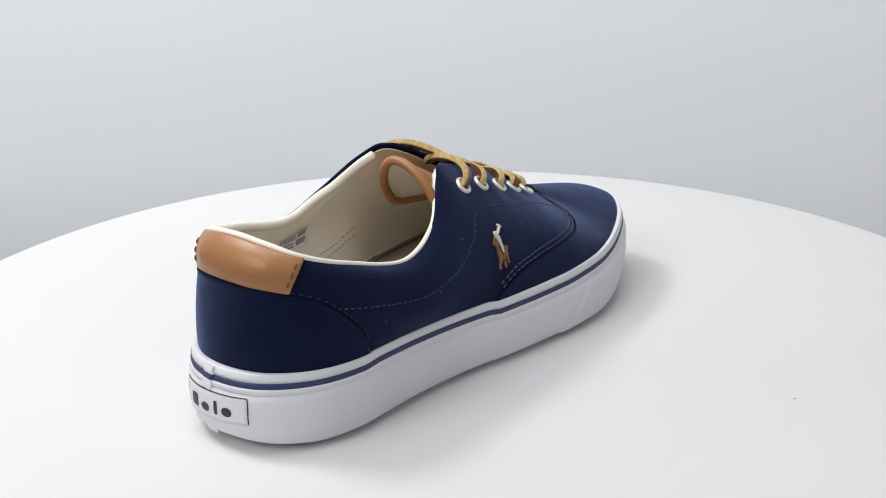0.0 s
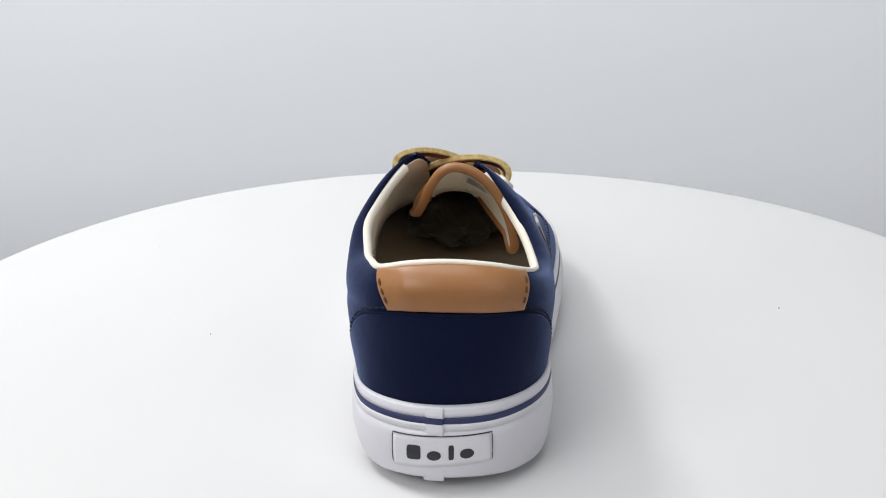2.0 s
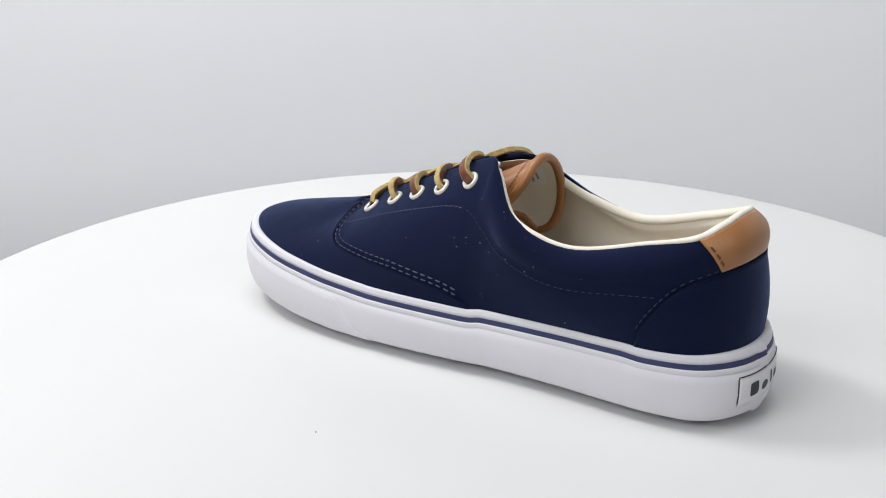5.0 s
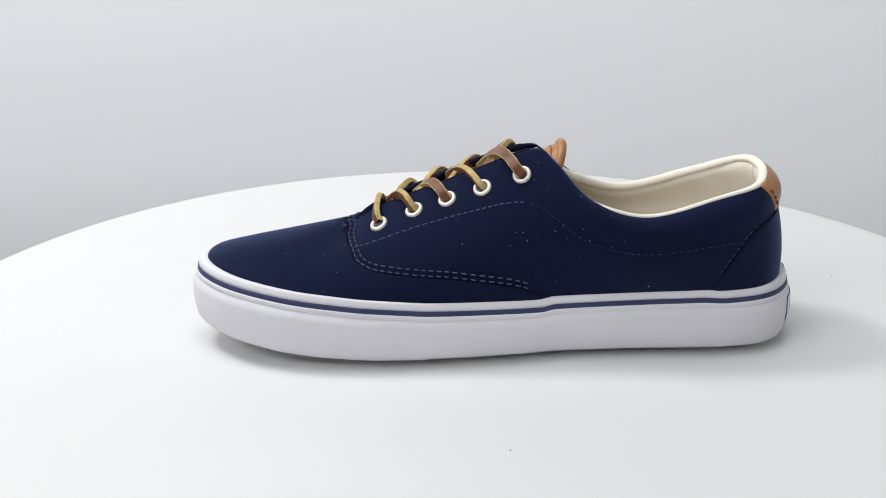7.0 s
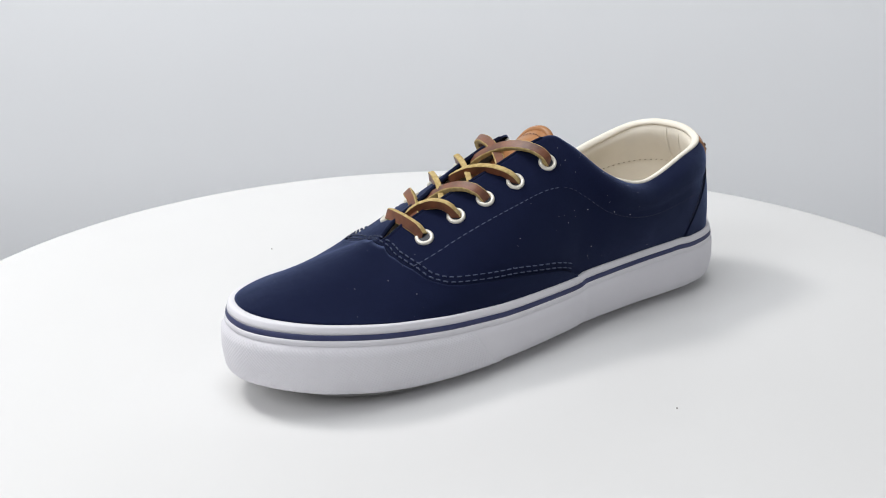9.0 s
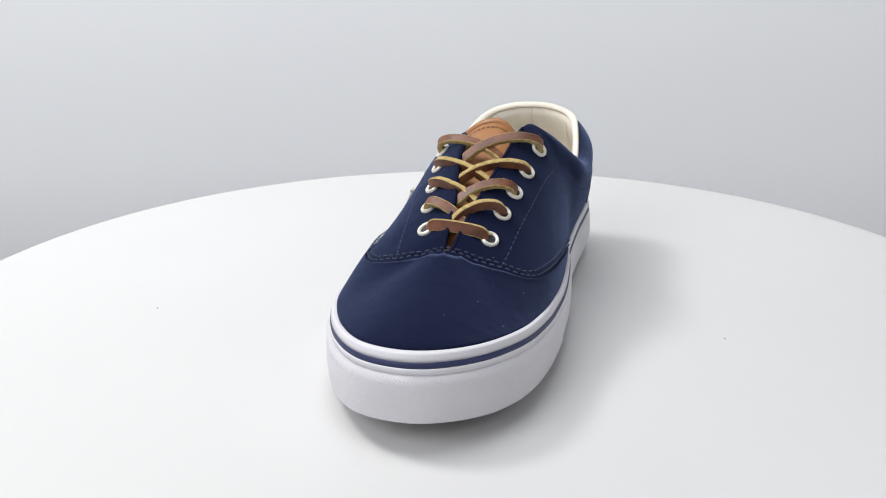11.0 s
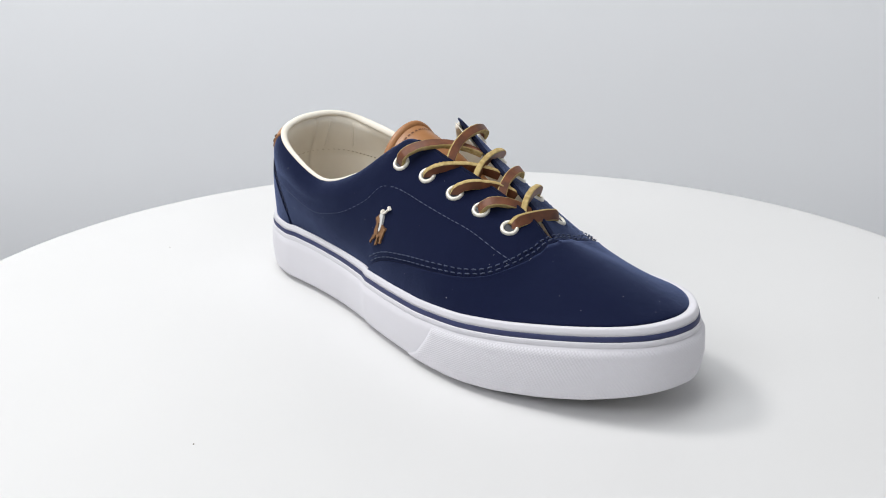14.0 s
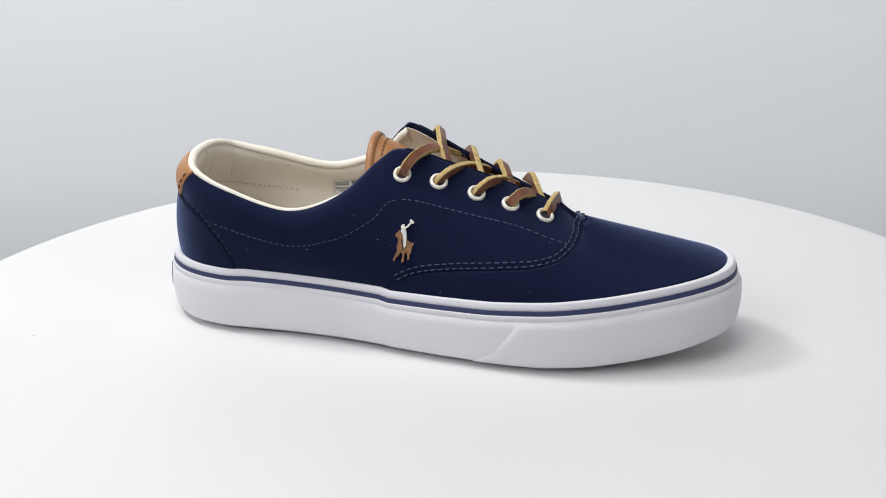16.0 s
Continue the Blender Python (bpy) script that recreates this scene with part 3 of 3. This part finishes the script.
def build_laces(shoe):
    rolls_right, rolls_left = (8, 75, 80, 12), (-10, -72, -25, -80)
    text = "brown leather lace with yellow suede edges"
    for i in range(4):
        for mine, other, rolls, over in ((EYELETS_RIGHT, TOP_LEFT, rolls_right, 0.0), (EYELETS_LEFT, TOP_RIGHT, rolls_left, 3.2)):
            p, n = surface(*mine[i], -0.6)
            q, m = surface(*other[i], -3.2)
            lace(shoe, (p * 1000, n), (q * 1000, m), 16 if i == 0 else 10, over, rolls[i], text)
    p, n = surface(*EYELETS_RIGHT[4], -0.6)
    q, m = surface(*EYELETS_LEFT[4], -0.6)
    a, b = p * 1000, q * 1000
    bm = bmesh.new()
    rows = []
    for i in range(31):
        t = i / 30
        arch = 1 - abs(2 * t - 1) ** 10
        c = a.lerp(b, t) + Vector((0, 0.45, 0.89)) * (3.4 * arch + 0.4 + 6.0 * t * (1 - t))
        d = (b - a).normalized()
        front = Vector((0, 0.96, 0.28)).normalized()
        top = front.cross(d).normalized()
        top = top if top.z > 0 else -top
        slim = 0.85 + 0.15 * arch
        rows.append([(c + top * x * slim * (2.85 + 0.10 * noise.noise(c * 0.9)) + front * y * 1.4) * 0.001 for x, y in ((-0.82, 1), (0.82, 1), (1, 0.7), (1, -0.7), (0.8, -1), (-0.8, -1), (-1, -0.7), (-1, 0.7))])
    vs = grid_mesh(bm, rows, closed_v=True, mat=lambda j: 0 if j == 0 else 1)
    part("lace", bm, [LACE_BROWN, LACE_SUEDE], shoe, text, crisp=0.42)


TOP_LEFT = [(20.15, 0.985), (19.55, 0.985), (18.95, 0.985), (18.3, 0.985)]
TOP_RIGHT = [(7.85, 0.985), (8.45, 0.985), (9.05, 0.985), (9.7, 0.985)]


def under_vamp(u, b):
    """The quarters run only a little way under the vamp."""
    low = max(0.0, table(u, VAMP_EDGE) - 0.10) if 6.05 < u < 22.1 else 0.0
    return u, low + (1 - low) * b


def padding(u, b):
    """How far the padded lining swells inward past 3.2 mm: it rolls in from the rim and thins towards the sole."""
    if b > 0.80:
        q = (b - 0.80) / 0.20
        swell = 2.6 * math.sqrt(max(0.0, 1 - q * q)) - 1.6 * q ** 4
    else:
        swell = 2.6 * math.sin(math.pi / 2 * min(1.0, max(0.0, (b - 0.44) / 0.36))) ** 1.3
    return swell * collar(u)


def build_upper(shoe):
    right = skin("quarter", shoe, NAVY, lambda a, b: under_vamp(14 * a, b), 112, 30, 0.0, "navy canvas outer quarter", 1.0)
    left = skin("quarter", shoe, NAVY, lambda a, b: under_vamp(14 + 14 * a, b), 112, 30, 0.0, "navy canvas inner quarter", 1.0)
    lining = skin("lining", shoe, CREAM, lambda a, b: (28 * a, 0.03 + (table(28 * a, ((7.6, 0.97), (8.6, 0.88), (19.4, 0.88), (20.4, 0.97)))) * b), 196, 50, lambda a, b: -3.2 - padding(28 * a, b), "cream cotton lining", 0.2)
    vamp = skin("vamp", shoe, NAVY, lambda a, b: (6.05 + 16.05 * a, table(6.05 + 16.05 * a, VAMP_EDGE) * b), 150, 26, 1.35, "navy canvas toe vamp", ease=220)
    counter = skin("heel_counter", shoe, NAVY, lambda a, b: (25.0 + 6.18 * a, table(25.0 + 6.18 * a, COUNTER_EDGE) * b), 70, 20, 0.9, "navy canvas heel counter")
    tab = skin("heel_tab", shoe, TAN, lambda a, b: (26.62 - 0.6 * b + (3.02 + 1.06 * b) * a, 0.655 + 0.335 * b), 60, 18, lambda a, b: 0.9 + 1.5 * min(1.0, 5 * a, 5 * (1 - a)) ** 1.5 * math.sin(math.pi * b), "smooth tan leather heel tab")
    # collar binding and folded throat edges
    line = []
    for k in range(181):
        u = 21.65 + 12.9 * k / 180
        p, n = surface(u, 1.0, table(u, ((21.6, -2.6), (22.6, -2.4), (23.4, -1.4), (32.8, -1.4), (33.6, -2.4))))
        line.append((p * 1000, n))
    line = [(p - Vector((0, 0, table(k, ((0, 1.4), (16, 1.2), (26, -0.1), (150, -0.1), (168, 1.2))))), n) for k, (p, n) in enumerate(line)]
    tube("collar_binding", shoe, CREAM, line, 1.55, 14, 1.4, "cream collar binding")
    for u0, u1 in ((7.0, 11.6), (16.4, 21.0)):
        line = [(surface(u0 + (u1 - u0) * k / 60, 0.995, -0.7)[0] * 1000, surface(u0 + (u1 - u0) * k / 60, 0.99)[1]) for k in range(61)]
        tube("throat_edge", shoe, PIPING, line, 0.95, 8, 1.2, "folded navy throat edge")
    # stitching
    edge = [q for q in VAMP_EDGE if q[1] > 0.02]
    for aside in (-1.9, -4.3):
        stitches("double_stitching", vamp, edge, NAVY_THREAD, -aside, 1.32, 1.9, 1.3, 0.18)
    tube("vamp_fold", vamp, PIPING, [(p + n * 0.75, n) for p, n in trail(edge, 1.2)], 0.55, 6, 0.9)
    edge = [q for q in COUNTER_EDGE if q[1] > 0.02]
    stitches("counter_stitching", counter, edge, DARK_THREAD, 2.0, 0.62, 1.7, 1.3, 0.17)
    tube("counter_fold", counter, PIPING, [(p + n * 0.5, n) for p, n in trail(edge, 1.2)], 0.5, 6, 0.9)
    stitches("eyestay_stitching", right, [(7.0, 0.60), (7.6, 0.62), (8.5, 0.63), (9.25, 0.645), (10.42, 0.65)], NAVY_THREAD, 0, 0.0, 1.6, 0.8, 0.16)
    stitches("collar_stitching", right, [(7.0, 0.60), (6.5, 0.575), (5.9, 0.51), (5.25, 0.48), (4.75, 0.47), (4.25, 0.455), (3.75, 0.47), (3.1, 0.495), (2.55, 0.52)], NAVY_THREAD, 0, 0.0, 1.5, 0.9, 0.12)
    stitches("eyestay_stitching", left, [(20.95, 0.61), (20.5, 0.635), (19.75, 0.64), (18.75, 0.635), (17.62, 0.635)], NAVY_THREAD, 0, 0.0, 1.6, 0.8, 0.16)
    stitches("collar_stitching", left, [(20.95, 0.61), (21.5, 0.575), (22.3, 0.55), (23.0, 0.545), (23.5, 0.525), (24.0, 0.515), (25.0, 0.50), (25.42, 0.49)], DARK_THREAD, 0, 0.0, 1.5, 0.9, 0.12)
    stitches("tab_stitching", tab, [(26.67, 0.675), (26.42, 0.82), (26.15, 0.975)], TAN_THREAD, 0, 1.35, 2.3, 1.1, 0.28)
    stitches("tab_stitching", tab, [(29.57, 0.675), (29.76, 0.82), (29.97, 0.975)], TAN_THREAD, 0, 1.35, 2.3, 1.1, 0.28)
    stitches("lining_stitching", lining, [(24.0, 0.14), (23.7, 0.22), (23.2, 0.27), (22.4, 0.30), (21.6, 0.31)], LINING_THREAD, 0, -3.3, 0.6, 1.3, 0.12)
    stitches("lining_stitching", lining, [(23.7, 0.13), (23.45, 0.18), (23.0, 0.22), (22.3, 0.25), (21.6, 0.26)], LINING_THREAD, 0, -3.3, 0.6, 1.3, 0.12)
    stitches("lining_stitching", lining, [(24.6, 0.42), (25.4, 0.46), (26.4, 0.52), (28.0, 0.54), (29.6, 0.50), (30.8, 0.44)], LINING_THREAD, 0, -3.6, 0.7, 1.5, 0.12)
    for u in (26.15, 27.3):
        tube("lining_seam", lining, CREAM, [((surface(u + 0.02 * k, 0.97 - 0.05 * k, -3.25 - padding(u, (0.94 - 0.05 * k) / 0.97))[0]) * 1000, surface(u, 0.9)[1]) for k in range(9)], 0.35, 6)
    for u, v in EYELETS_RIGHT:
        build_eyelet(right, u, v)
    for u, v in EYELETS_LEFT:
        build_eyelet(left, u, v)
    build_logo(right)
    # printed label inside the inner quarter
    tag = skin("printed_label", lining, LABEL_WHITE, lambda a, b: (23.45 + 0.62 * a, 0.44 + 0.26 * b), 8, 8, lambda a, b: -3.9 - padding(23.8, (0.41 + 0.26 * b) / 0.97), "white printed label in the lining", 0.3)
    for a0, a1, b0, b1 in ((0.08, 0.4, 0.62, 0.9), (0.5, 0.92, 0.78, 0.86), (0.5, 0.92, 0.6, 0.68), (0.08, 0.4, 0.15, 0.45), (0.5, 0.92, 0.32, 0.4), (0.5, 0.85, 0.14, 0.22)):
        skin("print_bar", tag, GREY_INK, lambda a, b, q=(a0, a1, b0, b1): (23.45 + 0.62 * (q[0] + (q[1] - q[0]) * a), 0.44 + 0.26 * (q[2] + (q[3] - q[2]) * b)), 3, 2, lambda a, b, q=(b0, b1): -4.15 - padding(23.8, (0.41 + 0.26 * (q[0] + (q[1] - q[0]) * b)) / 0.97), "", 0.1)
    # footbed
    bm = bmesh.new()
    vs = []
    for i in range(112):
        fx, fy, n, o, z, b = sole_profile(NU * i / 112)
        vs.append(bm.verts.new(((fx - n.x * 1.5) * 0.001, (fy - n.y * 1.5) * 0.001, (z - 1.5) * 0.001)))
    bmesh.ops.triangulate(bm, faces=[bm.faces.new(vs)])
    part("footbed", bm, SHADED_SOCK, shoe, "cream fabric footbed, coloured darker for the shade inside", smooth=False)
    build_tongue(shoe)
    build_laces(shoe)
    # stray lint on the canvas
    rng = random.Random(4)
    bm = bmesh.new()
    for k in range(100):
        u, v = (rng.uniform(3, 25), rng.uniform(0.05, 0.95)) if k < 80 else (rng.gauss(21.5, 0.9), rng.uniform(0.35, 0.92))
        lift = 1.4 if v < table(u, VAMP_EDGE) and 6.05 < u < 22.1 else 0.1
        p, n = surface(u, v, lift)
        r = rng.uniform(0.00005, 0.00013)
        bmesh.ops.create_icosphere(bm, subdivisions=1, radius=r, matrix=Matrix.Translation(p) @ n.to_track_quat("Z", "Y").to_matrix().to_4x4() @ Matrix.Diagonal((1 + rng.random() * 2, 1, 0.6, 1)))
    tagged(part("lint", bm, LINT, shoe, "pale specks of lint"), kind="stuff")


def build_paper():
    bm = bmesh.new()
    bmesh.ops.create_icosphere(bm, subdivisions=4, radius=1.0)
    for v in bm.verts:
        d = v.co.copy()
        k = 1 + 0.35 * noise.noise(d * 2.3) + 0.22 * abs(noise.noise(d * 5.1))
        v.co = Vector((-0.004 + d.x * 0.024 * k, 0.058 + d.y * 0.040 * k, 0.040 + d.z * 0.009 * k))
    return tagged(part("stuffing_paper", bm, PAPER, None, "crumpled grey stuffing paper inside the sneaker's toe, darkened for the shade there", smooth=False), category="paper")


# ---- the things ----
build_backdrop()
turntable = build_turntable()
shoe = build_shoe()
paper = build_paper()


def motions():
    rows = [(0.5 * k, pose(0, 0, 0, 0, 0, 18.4189 * (0.5 * k - 2.0))) for k in range(33)]
    walk(turntable, rows)
    walk(shoe, rows)
    walk(paper, rows)


motions()
